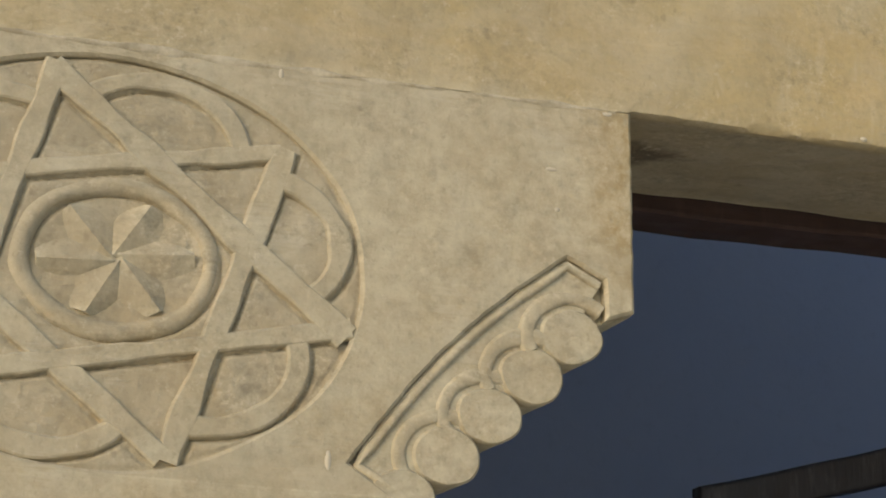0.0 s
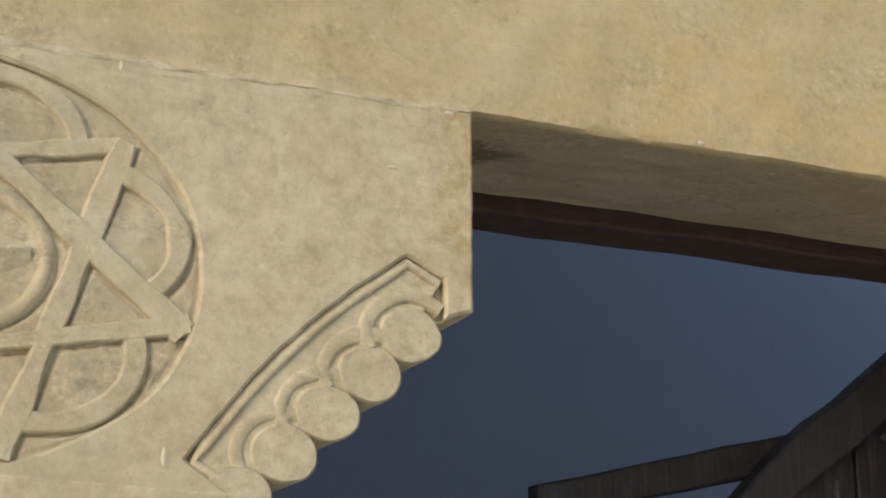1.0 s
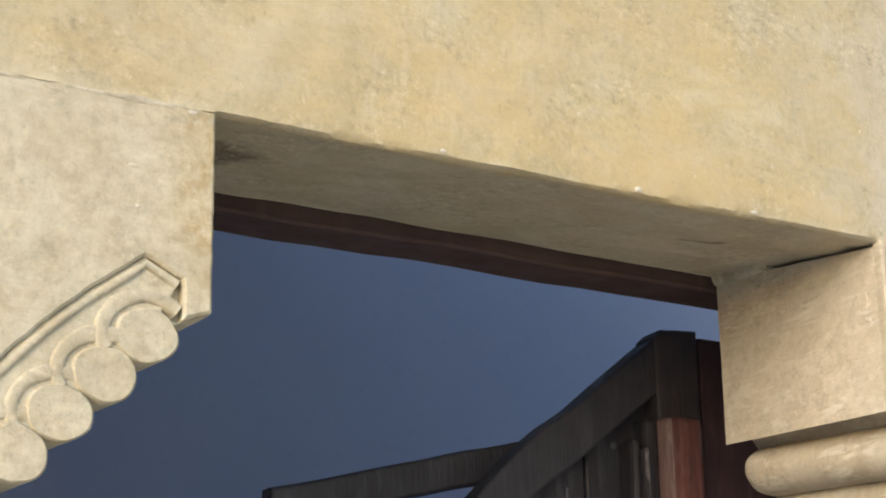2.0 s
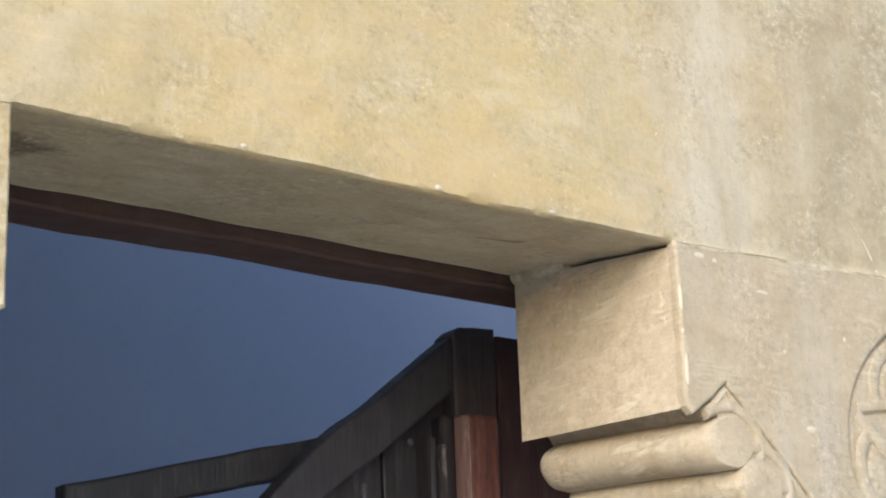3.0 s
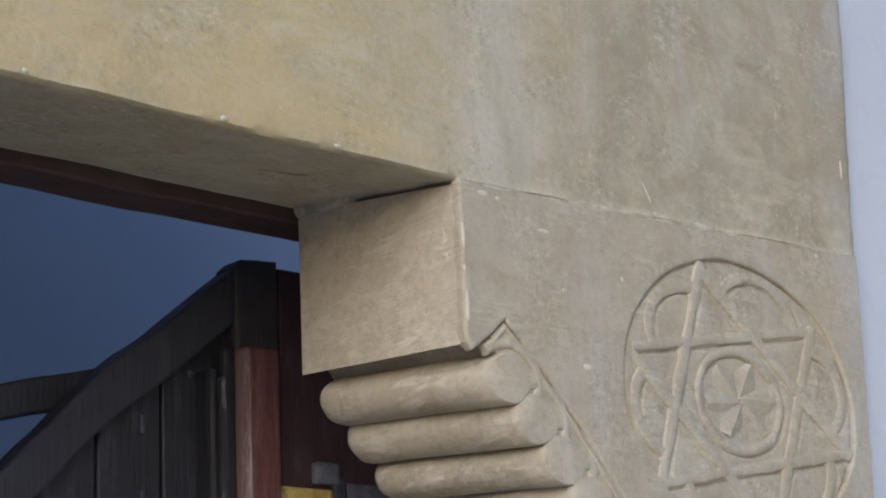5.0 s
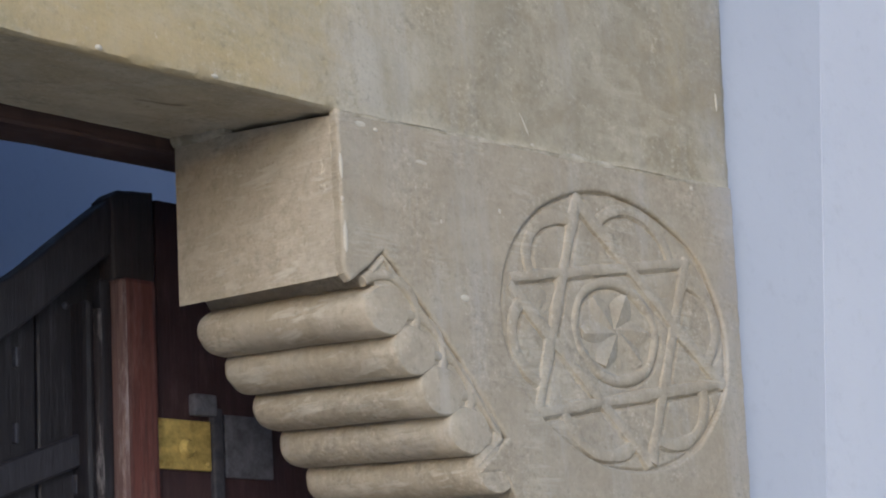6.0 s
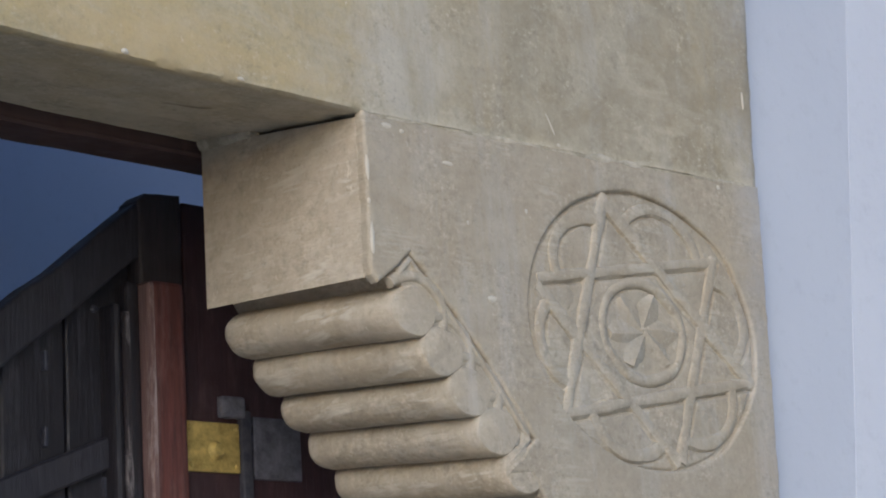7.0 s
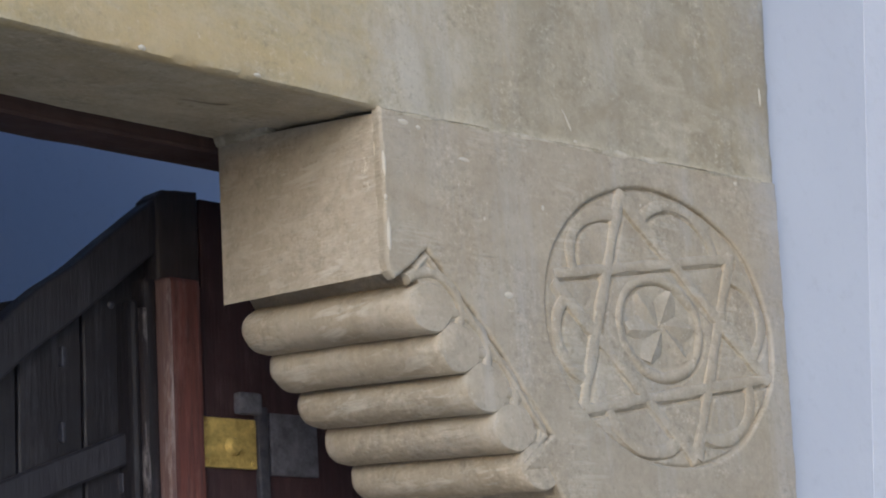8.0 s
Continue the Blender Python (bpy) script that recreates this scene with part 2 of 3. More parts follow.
def root(name, at, label, category, group="", kind=""):
    ob = new(name)
    ob.location = at
    ob.empty_display_size = 0.1
    return tagged(ob, label, category, group, kind)


def finish(bm, name, mat, smooth=None):
    bmesh.ops.remove_doubles(bm, verts=bm.verts, dist=1e-6)
    bmesh.ops.recalc_face_normals(bm, faces=bm.faces)
    me = bpy.data.meshes.new(name)
    bm.to_mesh(me)
    bm.free()
    me.materials.append(mat)
    if smooth is not None:
        me.shade_smooth()
        me.set_sharp_from_angle(angle=radians(smooth))
    return me


def part(name, bm, mat, parent, label="", smooth=None):
    """One bmesh as ONE mesh object under a thing or a part."""
    ob = new(name, finish(bm, name, mat, smooth))
    ob.parent = parent
    return tagged(ob, label)


def wob(x, z, seed, size, amount):
    """A small even noise in the plane of the wall."""
    return noise.noise(Vector((x * size, z * size, seed * 7.31))) * amount


def dense(loop, step):
    """The closed outline cut into short steps."""
    out = []
    for k, (x, z) in enumerate(loop):
        x2, z2 = loop[(k + 1) % len(loop)]
        n = max(1, int(math.hypot(x2 - x, z2 - z) / step))
        out += [(x + (x2 - x) * i / n, z + (z2 - z) * i / n) for i in range(n)]
    return out


def rough_loop(loop, step=0.012, amount=0.0012, seed=1):
    return [(x + wob(x, z, seed, 60, amount), z + wob(x, z, seed + 3, 60, amount)) for x, z in dense(loop, step)]


def area(loop):
    return 0.5 * sum(a[0] * b[1] - b[0] * a[1] for a, b in zip(loop, loop[1:] + loop[:1]))


def inset(loop, d):
    """The outline moved inwards by d (outwards for a negative d)."""
    s = 1 if area(loop) > 0 else -1
    out = []
    for k, (x, z) in enumerate(loop):
        (ax, az_), (bx, bz) = loop[k - 1], loop[(k + 1) % len(loop)]
        n1 = Vector((-(z - az_), x - ax)).normalized()
        n2 = Vector((-(bz - z), bx - x)).normalized()
        n = n1 + n2
        n = n / max(n.length_squared / 2, 0.6)
        out.append((x + s * n.x * d, z + s * n.y * d))
    return out


def prism(bm, outer, y0, y1, chamfer=0.003, hole=None, shear=None, back=True):
    """A slab from y0 (front) to y1 with a worn front edge; the outline lies in x and z."""
    loops = [(outer, 1)] + ([(hole, -1)] if hole else [])
    fronts, rings = [], []

    def place(x, z, y):
        if shear:
            k = (y - y0) / (y1 - y0)
            return (x + shear[0] * k, y, z + shear[1] * k)
        return (x, y, z)
    turns = (0, 30, 60, 90) if chamfer > 0.004 else (0, 90)
    for loop, side in loops:
        steps = []
        for deg in turns:
            c_, s_ = math.cos(radians(deg)), math.sin(radians(deg))
            steps.append([bm.verts.new(place(x, z, y0 + chamfer * (1 - c_))) for x, z in inset(loop, chamfer * side * (1 - s_))])
        r0 = steps[0]
        r2 = [bm.verts.new(place(x, z, y1)) for x, z in loop]
        n = len(loop)
        rounds = steps + [r2]
        for a, b in zip(rounds, rounds[1:]):
            for k in range(n):
                bm.faces.new((a[k], a[(k + 1) % n], b[(k + 1) % n], b[k]))
        fronts.append(r0)
        rings.append(r2)
    for group in (fronts, rings) if back else (fronts,):
        flat = [v for r in group for v in r]
        for tri in tessellate_polygon([[v.co for v in r] for r in group]):
            try:
                bm.faces.new([flat[i] for i in tri])
            except ValueError:
                pass


def band(bm, line, width, y_top, y_bottom, chamfer=0.003, closed=False, uneven=0.28):
    """A flat raised band along a line in the plane of the wall, with sloping flanks."""
    rows = []
    n = len(line)
    for k, (x, z) in enumerate(line):
        a = line[k - 1] if (k or closed) else line[k]
        b = line[(k + 1) % n] if (k < n - 1 or closed) else line[k]
        t = Vector((b[0] - a[0], b[1] - a[1])).normalized()
        w = width * (1 + wob(x, z, 5, 25, uneven)) / 2
        row = []
        deep = y_bottom - y_top
        c = min(chamfer, w * 0.6)
        half = ((-w, y_bottom), (-w + 0.30 * c, y_top + 0.42 * deep), (-w + 0.75 * c, y_top + 0.10 * deep), (-w + 1.4 * c, y_top))
        for off, y in half + tuple((-o, y_) for o, y_ in reversed(half)):
            row.append(bm.verts.new((x - t.y * off, y + (wob(x, z, 2, 30, 0.0012) if y < y_bottom else 0), z + t.x * off)))
        rows.append(row)
    for k in range(n if closed else n - 1):
        a, b = rows[k], rows[(k + 1) % n]
        for i in range(7):
            bm.faces.new((a[i], a[i + 1], b[i + 1], b[i]))
    if not closed:
        bm.faces.new(rows[0])
        bm.faces.new(rows[-1])


def box(bm, x0, x1, y0, y1, z0, z1, bevel=0.003):
    made = bmesh.ops.create_cube(bm, size=1, matrix=Matrix.Translation(((x0 + x1) / 2, (y0 + y1) / 2, (z0 + z1) / 2))
                                 @ Matrix.Diagonal((x1 - x0, y1 - y0, z1 - z0, 1)))
    if bevel:
        edges = list({e for v in made["verts"] for e in v.link_edges})
        bmesh.ops.bevel(bm, geom=edges, offset=bevel, segments=2, affect="EDGES", profile=0.6)


def solid(name, x0, x1, y0, y1, z0, z1, mat, bevel=0.0, kind="structure", label="", category=""):
    bm = bmesh.new()
    box(bm, x0, x1, y0, y1, z0, z1, bevel)
    return tagged(new(name, finish(bm, name, mat)), label, category, "", kind)


# ---- the setting: front wall, room behind, ground ----
ZS = 2.40            # height of the lintel's underside at its front edge
DEEP = 0.347         # depth of the stone doorway
REVEAL = 0.016       # depth of the deepest cuts of the carving
EDGE_L, EDGE_R = -0.94, 1.94

# never in view; kept pale to throw light up under the lintel
solid("ground", -60, 60, -60, 60, -0.3, 0.0, PAVING, label="pale unseen ground that bounces light up at the doorway", category="ground")
wl = "whitewashed plaster wall around the stone doorway"
solid("wall_front_left", -7, -0.90, 0.03, 0.45, 0, 5.5, WHITE, label=wl, category="wall")
solid("wall_front_top", -0.90, 1.90, 0.03, 0.45, ZS + 0.42, 5.5, WHITE, label=wl, category="wall")


def wall_right():
    """The wall beyond the stone: its edge follows the leaning side of the blocks."""
    bm = bmesh.new()
    prism(bm, [(7, 0), (7, 5.5), (1.90, 5.5), (1.90, ZS + 0.56), (1.86, ZS - 0.62), (1.86, 0)], 0.03, 0.45, 0.002)
    tagged(new("wall_front_right", finish(bm, "wall_front_right", WHITE)), wl, "wall", "", "structure")


def wall_buttress():
    """A battered strip of the front wall, its face turned a little towards the doorway."""
    bm = bmesh.new()
    rows = [[bm.verts.new((x + dx, y, z)) for dx, y in ((0, 0.029), (0.5, -0.055), (0.5, 0.2), (0, 0.2))]
            for z, x in ((0, 2.07), (1.2, 2.07), (4.2, 2.56))]
    for p, q in zip(rows, rows[1:]):
        for i in range(4):
            bm.faces.new((p[i], p[(i + 1) % 4], q[(i + 1) % 4], q[i]))
    bm.faces.new(rows[0])
    bm.faces.new(rows[-1])
    tagged(new("wall_buttress", finish(bm, "wall_buttress", WHITE)), "whitewashed battered strip of the front wall", "wall", "", "structure")


wall_buttress()
ROOM_BACK = 2.6
wall_right()
solid("wall_room_back", -2.6, 3.6, ROOM_BACK, ROOM_BACK + 0.3, 0, 4.2, BLUE,
      label="blue-grey limewashed wall in shade behind the doorway", category="wall")
# unseen wall, added to keep the sun off the back wall
solid("wall_room_sun_block", -2.9, -2.6, 0.45, ROOM_BACK + 0.3, 0, 4.2, BLUE, label="unseen blue-grey side wall added to keep the sun out", category="wall")
# unseen low wall, added so that sky light enters above it
solid("wall_room_sky_gap", 3.6, 3.9, 0.45, ROOM_BACK + 0.3, 0, 1.6, BLUE, label="unseen low blue-grey wall, open above for sky light", category="wall")


def make_shading_slab():
    """One unseen slab, added to dim the room; the gap over its far corner admits sky light."""
    bm = bmesh.new()
    outline = ((-2.9, 0.45), (3.9, 0.45), (3.9, 1.45), (1.2, 1.45), (1.2, ROOM_BACK + 0.3), (-2.9, ROOM_BACK + 0.3))
    lows = [bm.verts.new((x, y, 4.2)) for x, y in outline]
    tops = [bm.verts.new((x, y, 4.4)) for x, y in outline]
    for k in range(6):
        bm.faces.new((lows[k], lows[(k + 1) % 6], tops[(k + 1) % 6], tops[k]))
    for row in (lows, tops):
        bm.faces.new((row[0], row[1], row[2], row[3]))
        bm.faces.new((row[0], row[3], row[4], row[5]))
    tagged(new("ceiling", finish(bm, "ceiling", BLUE)), "unseen blue-grey slab added to dim the room, open at one corner", "ceiling", "", "structure")


make_shading_slab()

# ---- stone lintel ----


def lintel_under(x):
    """Height of the lintel's lower edge along the wall."""
    return 0.0 if x < 1.0 else 0.03 * (x - 1.0)


def lintel_top(x):
    return 0.500 + 0.024 * min(1.0, max(0.0, (x - 1.25) / 0.35)) + 0.022 * min(1.0, max(0.0, (x - 1.6) / 0.38))


def make_lintel():
    lintel = root("stone_lintel", (0, 0, ZS), "long ochre-washed limestone lintel laid across both corbels", "lintel")
    bm = bmesh.new()
    nx, nz, ny = 300, 56, 36
    x0, x1 = EDGE_L - 0.03, 1.981

    def side_x(x, z):
        k = max(0.0, (x - 1.7) / (x1 - 1.7))
        return x - 0.036 * k * (1 - z / 0.545) + (wob(0, z, 9, 30, 0.004) * k)
    grid = []
    for i in range(nx + 1):
        x = x0 + (x1 - x0) * i / nx
        lo, hi = lintel_under(x), lintel_top(x) + wob(x, 0, 4, 18, 0.006)
        chip = max(0.0, wob(x, 0, 11, 24, 1.0)) ** 2 * 0.010 + wob(x, 0.3, 12, 70, 0.002)
        row = []
        for j in range(nz + 1):
            v = j / nz
            z = lo + 0.004 + (hi - lo - 0.004) * v
            y = wob(x, z, 1, 5, 0.004) + wob(x, z, 2, 17, 0.0022) + wob(x, z, 3, 45, 0.0010)
            y += max(0.0, 1 - v * nz / 2.0) ** 2 * (0.003 + chip * 0.6) * (1.0 if 0 < x < 1 else 0.15)
            y += max(0.0, (v * nz - nz + 2.0) / 2.0) ** 2 * 0.008
            y += max(0.0, (i - nx + 2.0) / 2.0) ** 2 * 0.008
            if j == 0:
                z = lo + (0.004 + max(0.0, chip) if 0 < x < 1 else 0.001)
            row.append(bm.verts.new((side_x(x, z), y, z)))
        grid.append(row)
    for i in range(nx):
        for j in range(nz):
            bm.faces.new((grid[i][j], grid[i + 1][j], grid[i + 1][j + 1], grid[i][j + 1]))
    # underside, rising a little towards the back
    under = [[row[0]] for row in grid]
    for i in range(nx + 1):
        x = grid[i][0].co.x
        for j in range(1, ny + 1):
            k = j / ny
            under[i].append(bm.verts.new((x, DEEP * k, lintel_under(x) + 0.043 * k + wob(x, k, 6, 9, 0.0035) * min(1, j / 4))))
    for i in range(nx):
        for j in range(ny):
            bm.faces.new((under[i][j], under[i][j + 1], under[i + 1][j + 1], under[i + 1][j]))
    # back, top and ends
    backs = [(u[-1], bm.verts.new((u[-1].co.x, DEEP, g[-1].co.z))) for u, g in zip(under, grid)]
    for i in range(nx):
        bm.faces.new((backs[i][0], backs[i][1], backs[i + 1][1], backs[i + 1][0]))
        bm.faces.new((grid[i][-1], grid[i + 1][-1], backs[i + 1][1], backs[i][1]))
    for i in (0, nx):
        bm.faces.new(grid[i] + [backs[i][1]] + under[i][:0:-1])
    part("block", bm, LINTEL_STONE, lintel, smooth=40)
    # mortar beads pressed into the bed joints on both sides of the opening
    for a, b in ((-0.93, -0.02), (1.03, 1.90)):
        bm = bmesh.new()
        line = []
        n = 160
        for k in range(n + 1):
            x = a + (b - a) * k / n
            line.append((x, lintel_under(x) - 0.001 + wob(x, 0, 8, 14, 0.0016)))
        band(bm, line, 0.0130, -0.0006, 0.014, 0.0040, uneven=0.8)
        part("mortar_joint", bm, MORTAR, lintel, "pale crumbling mortar in the joint", 60)
    return lintel


make_lintel()

# ---- carved corbels ----


def ellipse(cx, cz, rx, rz, a0, a1, n):
    return [(cx + rx * math.cos(a0 + (a1 - a0) * k / n), cz + rz * math.sin(a0 + (a1 - a0) * k / n)) for k in range(n + 1)]


def carved_field(cx, cz, rx, rz, bars, lobes, ring, seed, worn):
    """The sunk ground of the rosette, cut deeper on the shady side of every raised member."""
    nx, nz = 250, 206
    gx, gz = np.meshgrid(np.linspace(-1.03, 1.03, nx), np.linspace(-1.03, 1.03, nz), indexing="ij")
    px, pz = cx + rx * gx, cz + rz * gz
    shade = (0.50, -0.866)
    cut = np.zeros_like(px)

    def groove(dist, nx_, nz_):
        side = np.clip((nx_ * shade[0] + nz_ * shade[1]) * 1.3 + 0.15, 0, 1)
        return side * np.exp(-((dist - 0.0010) / 0.0024) ** 2)
    for (x0, z0), (x1, z1), w in bars:
        length = math.hypot(x1 - x0, z1 - z0)
        tx, tz = (x1 - x0) / length, (z1 - z0) / length
        s_ = (px - x0) * tx + (pz - z0) * tz
        o = -(px - x0) * tz + (pz - z0) * tx
        inside = (s_ > 0) & (s_ < length)
        for sg in (1, -1):
            cut = np.maximum(cut, np.where(inside, groove(sg * o - w / 2, -tz * sg, tx * sg), 0))
    for (lx, lz), r, w, a0, a1 in lobes + [ring]:
        ux, uz = (px - lx) / rx, (pz - lz) / rz
        q = np.hypot(ux, uz) + 1e-9
        m = (rx + rz) / 2
        ang = np.mod(np.arctan2(uz, ux) - a0, 2 * math.pi)
        inside = ang < (a1 - a0)
        for sg in (1, -1):
            cut = np.maximum(cut, np.where(inside, groove(sg * (q - r) * m - w / 2, sg * ux / q, sg * uz / q), 0))
    q = np.hypot(gx, gz) + 1e-9
    rim = np.exp(-(((1 - q) * (rx + rz) / 2 - 0.0016) / 0.0026) ** 2)
    cut = np.maximum(cut, np.maximum(groove((1 - q) * (rx + rz) / 2, -gx / q, -gz / q), rim * (0.35 + 250 * worn)))
    (fx, fz), fr = ring[0], ring[1]
    dish = np.clip((fr - np.hypot((px - fx) / rx, (pz - fz) / rz)) / 0.06, 0, 1)
    verts = []
    for i in range(nx):
        for j in range(nz):
            x, z = float(px[i, j]), float(pz[i, j])
            rough = wob(x, z, seed, 35, 0.0016) + wob(x, z, seed + 1, 110, 0.0008)
            verts.append((x, 0.0056 + 0.25 * worn + 0.0050 * float(cut[i, j]) + 0.0036 * float(dish[i, j]) + rough, z))
    keep = q < 1.025
    faces = [(i * nz + j, (i + 1) * nz + j, (i + 1) * nz + j + 1, i * nz + j + 1)
             for i in range(nx - 1) for j in range(nz - 1)
             if keep[i, j] and keep[i + 1, j] and keep[i + 1, j + 1] and keep[i, j + 1]]
    me = bpy.data.meshes.new("field")
    me.from_pydata(verts, [], faces)
    bm = bmesh.new()
    bm.from_mesh(me)
    bpy.data.meshes.remove(me)
    bmesh.ops.delete(bm, geom=[v for v in bm.verts if not v.link_faces], context="VERTS")
    return bm


def make_rosette(corbel, cx, cz, rx, rz, strokes, tips, seed, mat, worn, flower):
    """The six-pointed star with its lobes, ring and flower, standing in the sunk round field."""
    def at(r, deg):
        a = radians(deg)
        return (cx + rx * r * math.cos(a), cz + rz * r * math.sin(a))

    def along(p, q, n=24):
        return [(p[0] + (q[0] - p[0]) * k / n + wob(k * 0.05, p[0], seed, 6, 0.0016),
                 p[1] + (q[1] - p[1]) * k / n + wob(k * 0.05, p[1], seed + 2, 6, 0.0016)) for k in range(n + 1)]
    def crossed(x, z):
        """Whether the point lies under a bar of the star."""
        for (xa, za), (xb, zb), w in bars:
            run = math.hypot(xb - xa, zb - za)
            tx, tz = (xb - xa) / run, (zb - za) / run
            if 0 < (x - xa) * tx + (z - za) * tz < run and abs((z - za) * tx - (x - xa) * tz) < w * 0.28:
                return True
        return False
    bars = [(at(r0, d0), at(r1, d1), w) for d0, r0, d1, r1, w in strokes]
    y = 0.0003 + worn
    for p, q, w in bars:
        bm = bmesh.new()
        band(bm, along(p, q), w, y, REVEAL, 0.0030 + 1.2 * worn)
        part("star_bar", bm, mat, corbel, smooth=24)
        y += 0.00015
    lobes = []
    for k in range(6):
        d0, d1 = tips[k], tips[(k + 1) % 6]
        if d1 < d0:
            d1 += 360
        mid, half = (d0 + d1) / 2, (d1 - d0) / 60.0
        rho = 0.345 * half ** 0.5
        centre = at(0.935 - rho, mid)
        a = radians(mid)
        ends = []
        for side in (-1, 1):
            reach = 0.75
            while reach < 1.55 and not crossed(centre[0] + rx * rho * math.cos(a + side * reach), centre[1] + rz * rho * math.sin(a + side * reach)):
                reach += 0.02
            ends.append(a + side * reach)
        lobes.append((centre, rho, 0.027, ends[0], ends[1]))
        bm = bmesh.new()
        band(bm, ellipse(*centre, rx * rho, rz * rho, ends[0], ends[1], 44), 0.027, y, REVEAL, 0.0036 + 1.2 * worn)
        part("lobe", bm, mat, corbel, smooth=24)
        y += 0.0001
    fx, fz = cx + rx * flower[0], cz + rz * flower[1]
    part("field", carved_field(cx, cz, rx, rz, bars, lobes, ((fx, fz), 0.356, 0.020, 0.0, 6.30), seed, worn), mat, corbel, smooth=60)
    cx, cz = fx, fz
    bm = bmesh.new()
    ring = []
    for k in range(72):
        a = 2 * math.pi * k / 72
        r = 0.356 + 0.004 * math.cos(6 * (a - radians(17)))
        ring.append((cx + rx * r * math.cos(a), cz + rz * r * math.sin(a)))
    band(bm, ring, 0.024, 0.0016 + worn, REVEAL, 0.009, closed=True)
    part("ring", bm, mat, corbel, smooth=50)
    for k in range(6):
        a = radians(7 + 60 * k + wob(k, 0, seed, 1.7, 9))
        ux, uz, vx, vz = math.cos(a), math.sin(a), -math.sin(a), math.cos(a)
        bm = bmesh.new()
        rows = []
        for i in range(11):
            s = i / 10
            r = 0.004 + 0.290 * s
            w = 0.098 * math.sin(math.pi * min(1.0, 0.08 + 0.80 * s)) ** 0.8
            rows.append([bm.verts.new((cx + rx * (ux * r + vx * o), yy, cz + rz * (uz * r + vz * o)))
                         for o, yy in ((-w, 0.0100), (0.016, 0.0012 + worn + 0.002 * (1 - s)), (w, 0.0100))])
        for p, q in zip(rows, rows[1:]):
            for i in range(2):
                bm.faces.new((p[i], p[i + 1], q[i + 1], q[i]))
        bm.faces.new(rows[0])
        bm.faces.new(rows[-1])
        part("petal", bm, mat, corbel, smooth=20)


